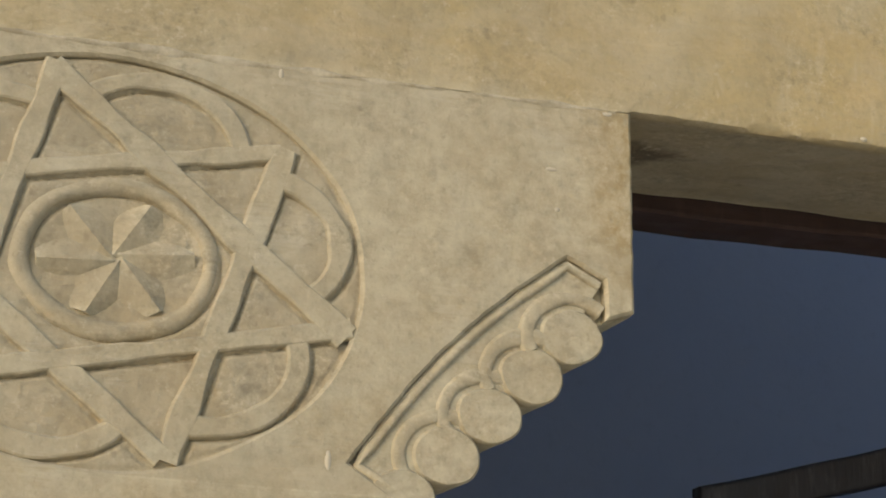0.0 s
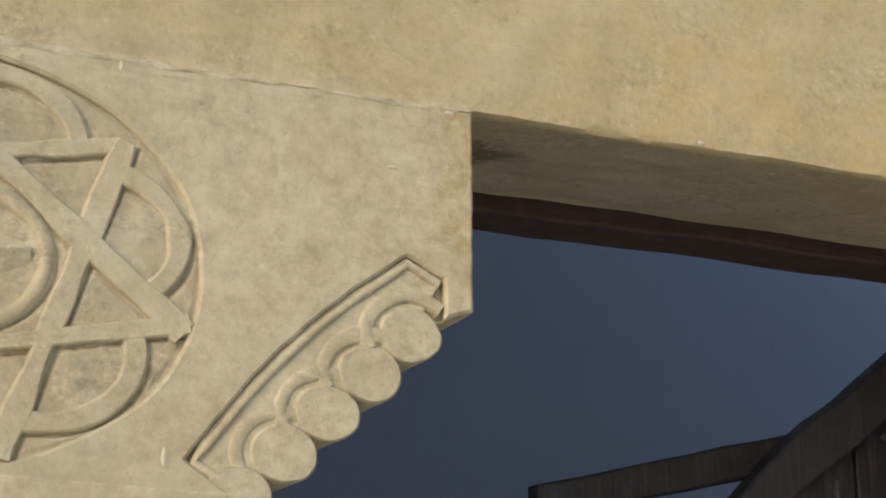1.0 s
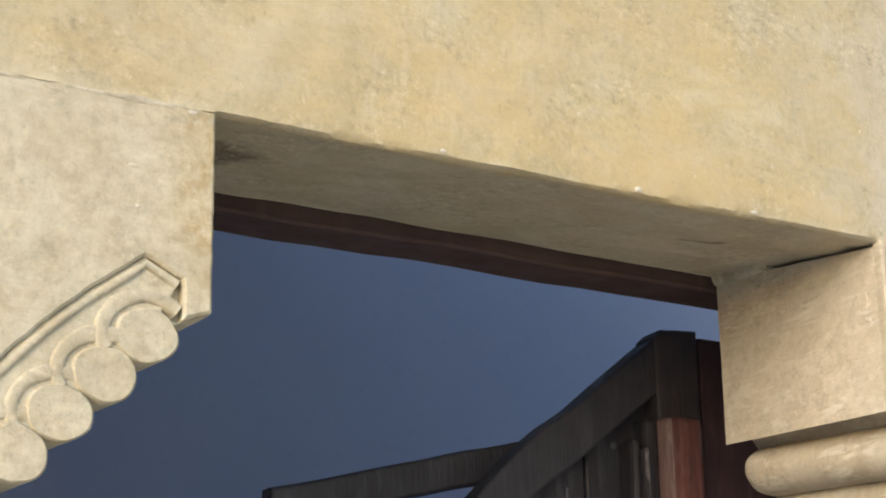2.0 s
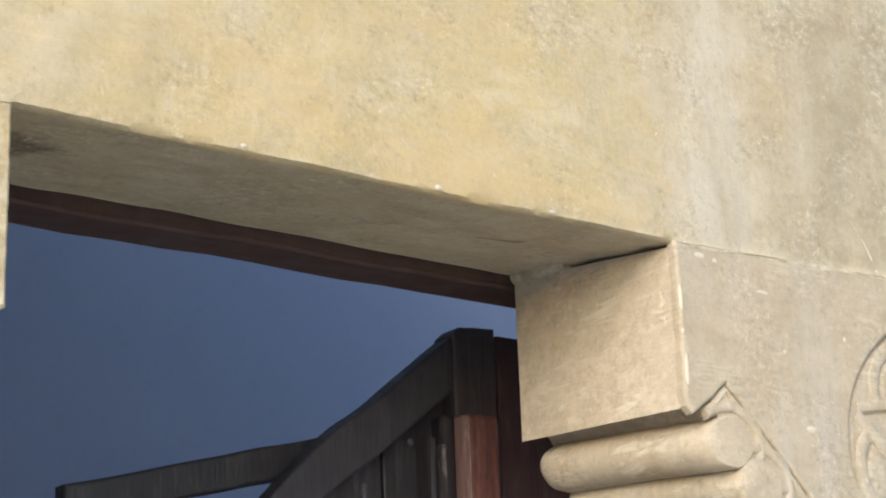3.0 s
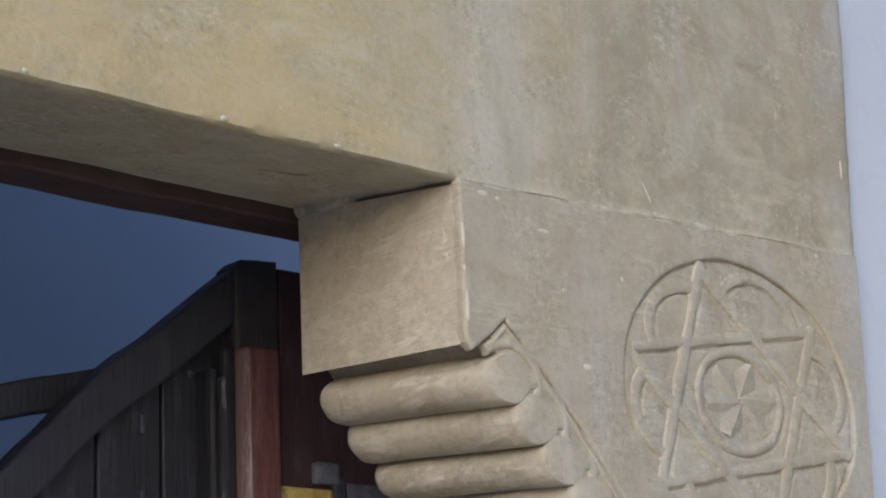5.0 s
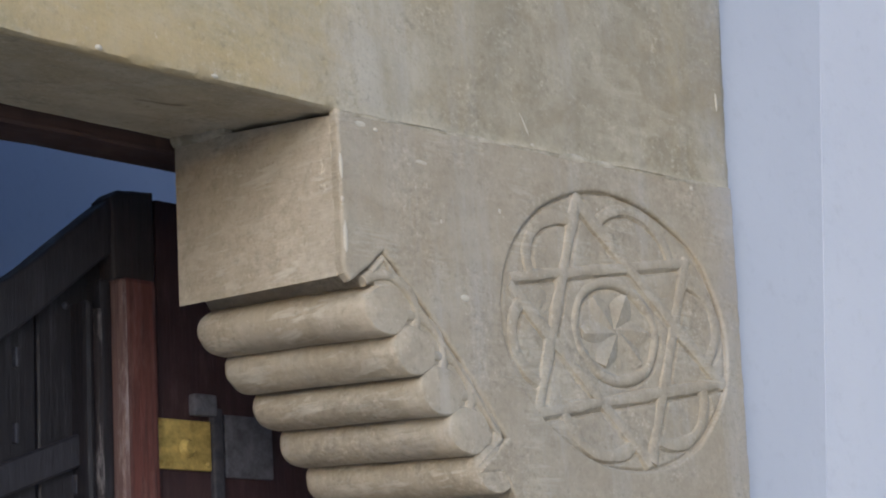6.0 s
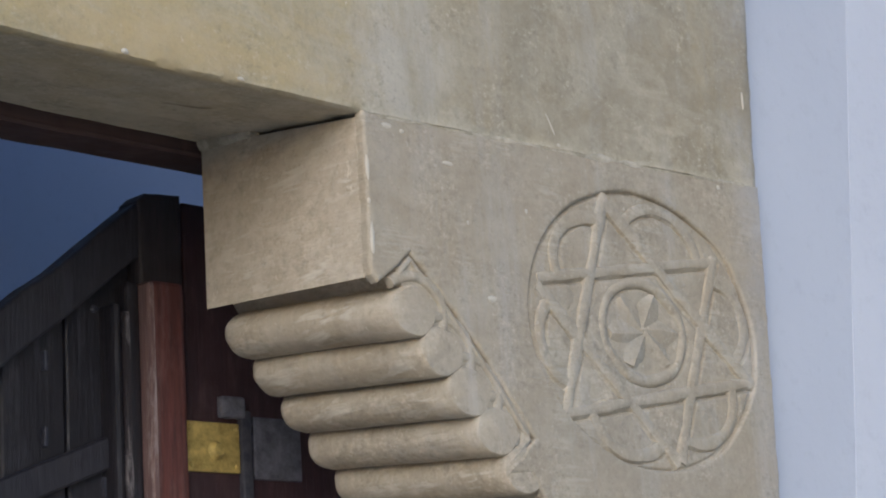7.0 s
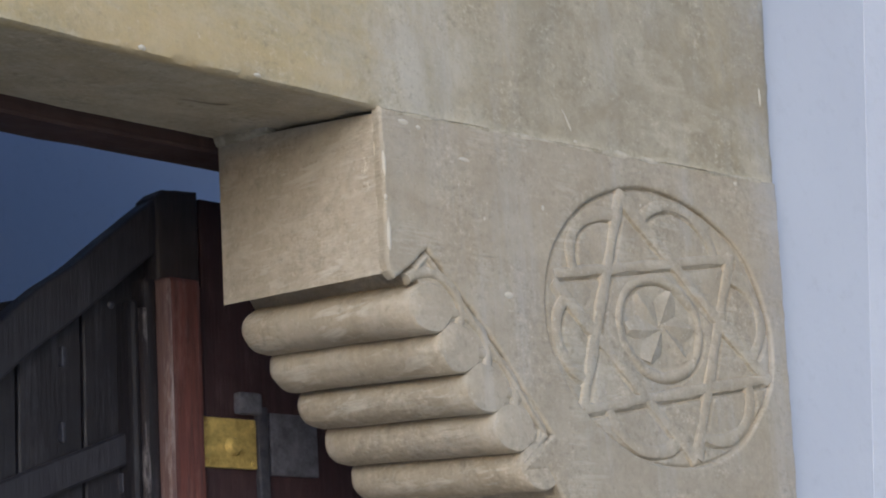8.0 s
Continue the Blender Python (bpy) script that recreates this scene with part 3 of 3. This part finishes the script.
def make_corbel(sign, edge, name_label, peak, low, swell, first, pitch, rosette, strokes, tips, shear, far, seed, worn, flower, shoulder, tail, roll_size, under):
    """sign -1: the block to the left of the opening, +1: to the right. u runs from the opening's edge into the wall."""
    corbel = root("stone_corbel", (0, 0, ZS), name_label, "corbel", "carved corbels under the lintel")

    def X(u):
        return edge + sign * u
    rx_roll, rz_roll = roll_size
    rolls = [(first[0] + pitch[0] * k, first[1] + pitch[1] * k) for k in range(6)]
    top = 0.0 if sign < 0 else -0.002
    bottom = -0.66

    def roof(u):
        return lintel_under(X(u)) + 0.003
    # outline of the border line, bowed a little
    bow = []
    n = 14
    for k in range(n + 1):
        s = k / n
        b = swell * math.sin(math.pi * s)
        bow.append((peak[0] + (low[0] - peak[0]) * s + b * 0.6, peak[1] + (low[1] - peak[1]) * s + b))
    foot = [(rolls[4][0] + 0.012, rolls[4][1] - 0.004), (0.335, rolls[5][1]), (0.335, bottom)]
    far_top, far_low = far
    plate = [(0, roof(0)), (0, -0.238)] + shoulder + bow + [tail] + foot \
        + [(far_low, bottom), (far_top, roof(far_top))]
    plate_x = [(X(u), z) for u, z in plate]
    cx, cz, rx, rz = rosette
    circle = []
    for k in range(120):
        a = 2 * math.pi * k / 120
        w = 1 + wob(math.cos(a), math.sin(a), seed, 2.2, 0.02)
        circle.append((cx + rx * w * math.cos(a), cz + rz * w * math.sin(a)))
    bm = bmesh.new()
    prism(bm, rough_loop(plate_x, 0.009, 0.0014 if sign < 0 else 0.0032, seed), 0.0, REVEAL + 0.0005, 0.0036 if sign < 0 else 0.0055, hole=circle, back=False)
    # the body behind, cut back along the row of rolls
    cut = [under] + [(u + 0.004, z + 0.010) for u, z in rolls[:5]] + [(0.335, rolls[5][1]), (0.335, bottom)]
    body = [(0, roof(0) - 0.0065), (0, -0.238)] + cut + [(far_low, bottom), (far_top, roof(far_top) - 0.0065)]
    prism(bm, rough_loop([(X(u), z) for u, z in body], 0.025, 0.0010, seed + 1), REVEAL, DEEP, 0.0005, shear=shear)
    # the bed joint rises with the lintel's underside and stays a hairline open
    for v in bm.verts:
        if v.co.y > DEEP - 0.001 and v.co.z > 0.005:
            v.co.z += 0.022
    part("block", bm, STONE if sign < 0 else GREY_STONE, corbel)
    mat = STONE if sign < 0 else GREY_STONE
    # rolls through the whole REVEAL of the wall
    roll_shear = (shear[0] * 1.8, shear[1] * 1.4)
    for k, (u, z) in enumerate(rolls[:5]):
        bm = bmesh.new()
        rows = []
        m = 28
        for y, f in ((0.0015, 0.0), (0.0015, 0.93), (0.0045, 1.0), (0.06, 1.0), (0.15, 1.01), (0.25, 1.0), (DEEP - 0.016, 1.0),
                     (DEEP - 0.006, 0.93), (DEEP - 0.001, 0.78), (DEEP, 0.0)):
            s = y / DEEP
            ring = []
            for i in range(m):
                a = 2 * math.pi * i / m
                w = f * (1 + wob(math.cos(a) + k * 3, math.sin(a) + y * 4, seed + 4, 1.6, 0.07))
                ring.append(bm.verts.new((X(u) + roll_shear[0] * s + rx_roll * w * math.cos(a), y, z + roll_shear[1] * s + rz_roll * w * math.sin(a))))
            rows.append(ring)
        for p, q in zip(rows, rows[1:]):
            for i in range(m):
                bm.faces.new((p[i], p[(i + 1) % m], q[(i + 1) % m], q[i]))
        part("roll", bm, mat, corbel, smooth=45)
        # the collar round the roll's end
        if k < 4:
            bm = bmesh.new()
            a0, a1 = (48, 205) if sign < 0 else (-25, 132)
            line = ellipse(X(u), z, rx_roll * 1.40, rz_roll * 1.42, radians(a0), radians(a1), 22)
            band(bm, line, 0.021, 0.0018 + 0.0005 * k, REVEAL, 0.0042)
            part("collar", bm, mat, corbel, smooth=50)
    # the sunk ground between border and rolls, a narrow cut left along the border
    ground = [(shoulder[-1][0] + 0.001, shoulder[-1][1] - 0.001), (peak[0] - 0.0005, peak[1] - 0.001)] + [(u - 0.0004, z - 0.0004) for u, z in bow[1:-1]] \
        + [(low[0] - 0.006, low[1] - 0.001), (tail[0], tail[1] + 0.004)] + rolls[4::-1]
    bm = bmesh.new()
    prism(bm, [(X(u), z) for u, z in ground], 0.0058, REVEAL + 0.001, 0.001)
    part("recess", bm, mat, corbel)
    # the fillet that runs along the border
    bm = bmesh.new()
    inner = [(shoulder[-1][0] + 0.005, shoulder[-1][1] - 0.007), (peak[0] - 0.001, peak[1] - 0.009)] + [(u - 0.0066, z - 0.0060) for u, z in bow[1:-1]] \
        + [(low[0] - 0.010, low[1] - 0.001), (tail[0] + 0.002, tail[1] + 0.010)]
    band(bm, [(X(u), z) for u, z in inner], 0.0145, 0.0012, REVEAL, 0.0050)
    part("fillet", bm, mat, corbel, smooth=50)
    make_rosette(corbel, cx, cz, rx, rz, strokes, tips, seed, mat, worn, flower)
    return corbel


# bars of the stars: both ends as degrees and reach from the centre, and the width
LEFT_STAR = [(104.0, 0.95, -16.0, 0.985, 0.031), (-13.3, 0.99, 222, 0.99, 0.024), (102, 0.97, 232.5, 0.97, 0.029),
             (43.2, 0.94, -73, 0.985, 0.029), (-73.5, 0.96, 163, 0.98, 0.029), (165.2, 0.96, 43.2, 0.912, 0.023)]
RIGHT_STAR = [(108.5, 0.95, -18, 0.985, 0.028), (-16, 1.0, 221, 1.0, 0.024), (106.7, 0.99, 221, 1.0, 0.027),
              (42.5, 0.93, -78.5, 0.95, 0.027), (-79, 0.95, 167, 0.94, 0.027), (164, 0.94, 41, 0.92, 0.023)]
make_corbel(-1, 0.0, "pale limestone corbel carved with star rosette and four rolls", (0.080, -0.182), (0.323, -0.432), 0.0155,
            (0.074, -0.273), (0.0475, -0.048), (-0.5932, -0.2368, 0.279, 0.222), LEFT_STAR, [-76, -13.3, 44, 103, 164, 225],
            (0.0, 0.018), (0.95, 0.93), 1, 0.0, (0.061, 0.006), [(0.034, -0.250), (0.036, -0.203)], (0.270, -0.466), (0.0375, 0.0315), (0.036, -0.252))
make_corbel(1, 1.0, "greyish limestone corbel with deep rolls and worn star rosette", (0.080, -0.197), (0.312, -0.449), 0.008,
            (0.081, -0.281), (0.0515, -0.054), (1.603, -0.258, 0.281, 0.226), RIGHT_STAR, [-79, -16, 41, 106.7, 164, 221],
            (-0.017, 0.018), (0.943, 0.905), 2, 0.0016, (-0.031, -0.007), [(0.012, -0.247), (0.050, -0.222)], (0.246, -0.505), (0.0435, 0.0365), (0.046, -0.220))

# pale splashes of mortar and chipped spots on the stones: x, height, half width, half height


def make_splashes():
    spots = [(-0.346, -0.431, 0.004, 0.013), (-0.099, -0.080, 0.008, 0.003), (-0.092, -0.127, 0.004, 0.003), (-0.030, -0.004, 0.008, 0.003),
             (-0.412, -0.008, 0.004, 0.007), (1.241, -0.246, 0.012, 0.006), (1.824, 0.012, 0.006, 0.005), (1.045, -0.012, 0.012, 0.005),
             (1.075, -0.016, 0.006, 0.004), (1.165, -0.050, 0.014, 0.004), (1.004, -0.080, 0.0035, 0.020), (1.006, -0.185, 0.004, 0.028), (1.003, -0.130, 0.003, 0.005), (1.33, -0.10, 0.004, 0.005), (1.20, -0.135, 0.003, 0.004),
             (1.402, 0.050, 0.026, 0.002, -60), (1.417, 0.020, 0.007, 0.004, 0),
             (1.922, 0.185, 0.020, 0.003, 88), (0.591, 0.008, 0.006, 0.004, 0), (0.949, 0.046, 0.005, 0.007, 0), (0.300, 0.009, 0.005, 0.003, 0), (0.780, 0.007, 0.006, 0.003, 0)]
    splash = root("mortar_splash", (0, 0, ZS), "small pale splashes of mortar on the limestone faces", "mortar", "", "stuff")
    bm = bmesh.new()
    for k, (x, z, rx, rz, *tilt) in enumerate(spots):
        turn = radians(tilt[0]) if tilt else 0.0
        ct, st = math.cos(turn), math.sin(turn)
        centre = bm.verts.new((x, -0.0012, z))
        rings = []
        for f, y in ((0.65, -0.0009), (1.0, 0.001)):
            ring = []
            for i in range(12):
                ang = 2 * math.pi * i / 12
                du = rx * f * (1 + 0.35 * wob(k * 3.1 + ang, f, 41, 1.3, 1.0)) * math.cos(ang)
                dv = rz * f * (1 + 0.35 * wob(k * 3.1 + ang, f, 42, 1.3, 1.0)) * math.sin(ang)
                ring.append(bm.verts.new((x + du * ct - dv * st, y, z + du * st + dv * ct)))
            rings.append(ring)
        for i in range(12):
            bm.faces.new((centre, rings[0][i], rings[0][(i + 1) % 12]))
            bm.faces.new((rings[0][i], rings[1][i], rings[1][(i + 1) % 12], rings[0][(i + 1) % 12]))
    part("splashes", bm, SPLASH, splash, smooth=80)


make_splashes()


def make_mortar_patch():
    """Mortar smeared into the joint between the corbel's inner face and the lintel's underside."""
    patch = root("mortar_patch", (1.0, 0.28, ZS), "pale mortar smeared into the joint under the lintel", "mortar")
    bm = bmesh.new()
    rows = []
    for k in range(13):
        y = -0.055 + 0.120 * k / 12
        d = (y + 0.28) / DEEP
        x, z = -0.018 * d, 0.040 * d
        h = 0.016 * (0.7 + 0.6 * abs(wob(y, 0, 51, 30, 1.0))) * (0.35 + 0.65 * k / 12)
        rows.append([bm.verts.new((x + a, y, z + b)) for a, b in ((-0.010, 0.003), (-0.009, -0.004), (-0.004, -h), (0.010, -h), (0.010, 0.003))])
    for p, q in zip(rows, rows[1:]):
        for i in range(5):
            bm.faces.new((p[i], p[(i + 1) % 5], q[(i + 1) % 5], q[i]))
    bm.faces.new(rows[0])
    bm.faces.new(rows[-1])
    part("smear", bm, MORTAR, patch, smooth=60)


make_mortar_patch()


def make_jamb(x0, x1):
    jamb = root("stone_jamb", ((x0 + x1) / 2, 0, 0), "plain limestone jamb block standing under the corbel", "jamb", "jambs of the doorway")
    z = 0.0
    for h in (0.60, 0.55, ZS - 0.66 - 1.15):
        bm = bmesh.new()
        box(bm, x0 - (x0 + x1) / 2, x1 - (x0 + x1) / 2, 0.0, DEEP, z, z + h - 0.003, 0.006)
        part("stone", bm, STONE, jamb)
        z += h


make_jamb(-0.93, -0.335)
make_jamb(1.335, 1.905)

# ---- the room side of the doorway: beam and gate ----


def make_beam():
    beam = root("wooden_beam", (0.5, 0.40, ZS), "dark reddish-brown wooden beam behind the stone lintel", "beam")
    bm = bmesh.new()
    n = 40
    rows = []
    for k in range(n + 1):
        x = -1.5 + 3.0 * k / n
        lo = -0.006 + wob(x, 0, 21, 9, 0.004)
        rows.append([bm.verts.new((x, y, z)) for y, z in
                     ((-0.048, lo + 0.030), (-0.044, lo + 0.026), (0.05, lo + 0.033), (0.05, 0.16), (-0.048, 0.16))])
    for p, q in zip(rows, rows[1:]):
        for i in range(5):
            bm.faces.new((p[i], p[(i + 1) % 5], q[(i + 1) % 5], q[i]))
    bm.faces.new(rows[0])
    bm.faces.new(rows[-1])
    part("timber", bm, BEAM_WOOD, beam)


make_beam()


GATE_Y = 0.60
SLOPE = [(0.20, -0.770), (0.50, -0.472), (0.697, -0.278), (0.789, -0.187), (0.91, -0.093), (1.045, 0.017), (1.062, 0.032)]


def slope_at(x):
    """Height of the slanting rail's upper edge."""
    for (xa, za), (xb, zb) in zip(SLOPE, SLOPE[1:]):
        if xa <= x <= xb:
            return za + (zb - za) * (x - xa) / (xb - xa)
    return SLOPE[-1][1]


def make_gate():
    gate = root("wooden_gate", (0.4, GATE_Y, 0.0), "dark old wooden gate leaf with slanting top and red-brown stile", "gate")
    ox = -0.4
    top = []
    for k in range(60):
        x = 0.20 + 0.862 * k / 59
        top.append((x, slope_at(x) + wob(x, 0, 31, 22, 0.0035)))
    # slanting top rail, straight and thick
    bm = bmesh.new()
    low = [(x, z - 0.093 + wob(x, 1, 32, 14, 0.003)) for x, z in reversed(top)]
    prism(bm, [(x + ox, z + ZS) for x, z in top + low], 0.0, 0.05, 0.006)
    part("top_rail", bm, RAIL_WOOD, gate, "thick slanting rail of grey-brown wood")
    # thin rail that runs out level behind it
    bm = bmesh.new()
    upper = [(0.379 + 0.60 * k / 30, -0.281 + 0.262 * 0.60 * k / 30 + wob(k * 0.02, 3, 33, 12, 0.004)) for k in range(31)]
    under = [(x, z - 0.056 + wob(x, 5, 34, 9, 0.003)) for x, z in reversed(upper)]
    prism(bm, [(x + ox, z + ZS) for x, z in upper + under], 0.054, 0.085, 0.006)
    part("cross_rail", bm, PANEL_WOOD, gate, "thin dark rail running out behind the leaf")
    # boards behind the slanting rail
    edges = [0.22, 0.37, 0.52, 0.66, 0.80, 0.92, 1.05]
    for a, b in zip(edges, edges[1:]):
        bm = bmesh.new()
        loop = [(a + 0.003 + ox, 0.03), (b - 0.003 + ox, 0.03), (b - 0.003 + ox, ZS + slope_at(b) - 0.04), (a + 0.003 + ox, ZS + slope_at(a) - 0.04)]
        prism(bm, loop, 0.030, 0.052, 0.003)
        part("board", bm, PANEL_WOOD, gate)
    # the stile's head, where the rail is let in
    bm = bmesh.new()
    prism(bm, rough_loop([(x + ox, z + ZS) for x, z in ((1.046, -0.130), (1.133, -0.126), (1.133, 0.041), (1.062, 0.034), (1.046, 0.020))], 0.012, 0.0022, 36),
          -0.004, 0.05, 0.006)
    part("stile_head", bm, HEAD_WOOD, gate, "dark scuffed head of the stile")
    # stile with a rounded nose and two narrow mouldings
    for name, xa, xb, ya, yb, zt, mat, lab in (
            ("stile", 1.052, 1.116, -0.026, 0.05, -0.118, RED_WOOD, "worn red-brown stile"),
            ("bead", 1.044, 1.052, -0.030, 0.05, -0.122, BARE_WOOD, "rubbed pale edge bead"),
            ("moulding", 1.018, 1.043, -0.004, 0.05, -0.120, PANEL_WOOD, ""),
            ("moulding", 1.005, 1.015, -0.016, 0.05, -0.172, WORN_WOOD, "dark moulding rubbed bare in streaks"),
            ("moulding", 0.986, 1.003, -0.010, 0.05, -0.160, PANEL_WOOD, ""),
            ("hinge_panel", 1.138, 1.60, 0.0, 0.05, 0.030, MAROON_WOOD, "dull maroon wooden panel")):
        bm = bmesh.new()
        box(bm, xa + ox, xb + ox, ya, yb, 0.03, ZS + zt, 0.008 if name != "hinge_panel" else 0.004)
        part(name, bm, mat, gate, lab)
    # brass lock plate with pins and a boss
    bm = bmesh.new()
    box(bm, 1.124 + ox, 1.236 + ox, -0.008, 0.002, ZS - 0.424, ZS - 0.341, 0.003)
    plate = part("lock_plate", bm, BRASS, gate, "tarnished yellow brass lock plate")
    for x, z in ((1.133, -0.350), (1.227, -0.350), (1.133, -0.414), (1.227, -0.414)):
        bm = bmesh.new()
        bmesh.ops.create_uvsphere(bm, u_segments=10, v_segments=6, radius=0.0045, matrix=Matrix.Translation((x + ox, -0.009, ZS + z)))
        part("pin", bm, BRASS, plate)
    bm = bmesh.new()
    bmesh.ops.create_cone(bm, cap_ends=True, segments=18, radius1=0.017, radius2=0.010, depth=0.012,
                          matrix=Matrix.Translation((1.185 + ox, -0.013, ZS - 0.388)) @ Matrix.Rotation(radians(90), 4, "X"))
    part("boss", bm, BRASS, plate)
    # iron bar between the plates
    bm = bmesh.new()
    box(bm, 1.238 + ox, 1.260 + ox, -0.012, 0.002, ZS - 0.60, ZS - 0.318, 0.004)
    part("bolt_bar", bm, DARK_IRON, gate, "dark iron bolt bar")
    bm = bmesh.new()
    box(bm, 1.117 + ox, 1.137 + ox, -0.002, 0.05, 0.03, ZS - 0.122, 0.003)
    part("edge_strip", bm, MAROON_WOOD, gate)
    bm = bmesh.new()
    box(bm, 1.268 + ox, 1.372 + ox, -0.006, 0.002, ZS - 0.432, ZS - 0.326, 0.003)
    part("keeper_plate", bm, IRON, gate, "dull grey iron keeper plate")
    bm = bmesh.new()
    box(bm, 1.196 + ox, 1.246 + ox, -0.016, 0.002, ZS - 0.333, ZS - 0.296, 0.006)
    part("latch", bm, IRON, gate, "worn grey iron latch")
    # iron straps and a slanting brace on the boards
    for x, z in ((0.879, -0.258), (0.877, -0.378), (0.988, -0.452)):
        bm = bmesh.new()
        box(bm, x - 0.004 + ox, x + 0.004 + ox, 0.020, 0.034, ZS + z - 0.016, ZS + z + 0.016, 0.003)
        part("strap", bm, DARK_IRON, gate, "small worn iron strap")
    bm = bmesh.new()
    prism(bm, [(x + ox, ZS + z) for x, z in ((0.99, -0.372), (0.99, -0.425), (0.60, -0.575), (0.60, -0.522))], 0.012, 0.034, 0.004)
    part("brace", bm, RAIL_WOOD, gate)
    # iron nails
    for x, z in ((0.975, -0.165), (0.70, -0.36)):
        bm = bmesh.new()
        bmesh.ops.create_uvsphere(bm, u_segments=10, v_segments=6, radius=0.0065,
                                  matrix=Matrix.Translation((x + ox, 0.028, ZS + z)) @ Matrix.Diagonal((1, 0.6, 1, 1)))
        part("nail", bm, DARK_IRON, gate)


make_gate()


def make_post():
    post = root("gate_post", (1.40, GATE_Y + 0.03, 0), "dark wooden gate post beside the swept gate", "post")
    bm = bmesh.new()
    box(bm, -0.245, 0.2, 0.03, 0.13, 0, ZS + 0.048, 0.005)
    part("timber", bm, MAROON_WOOD, post)


make_post()
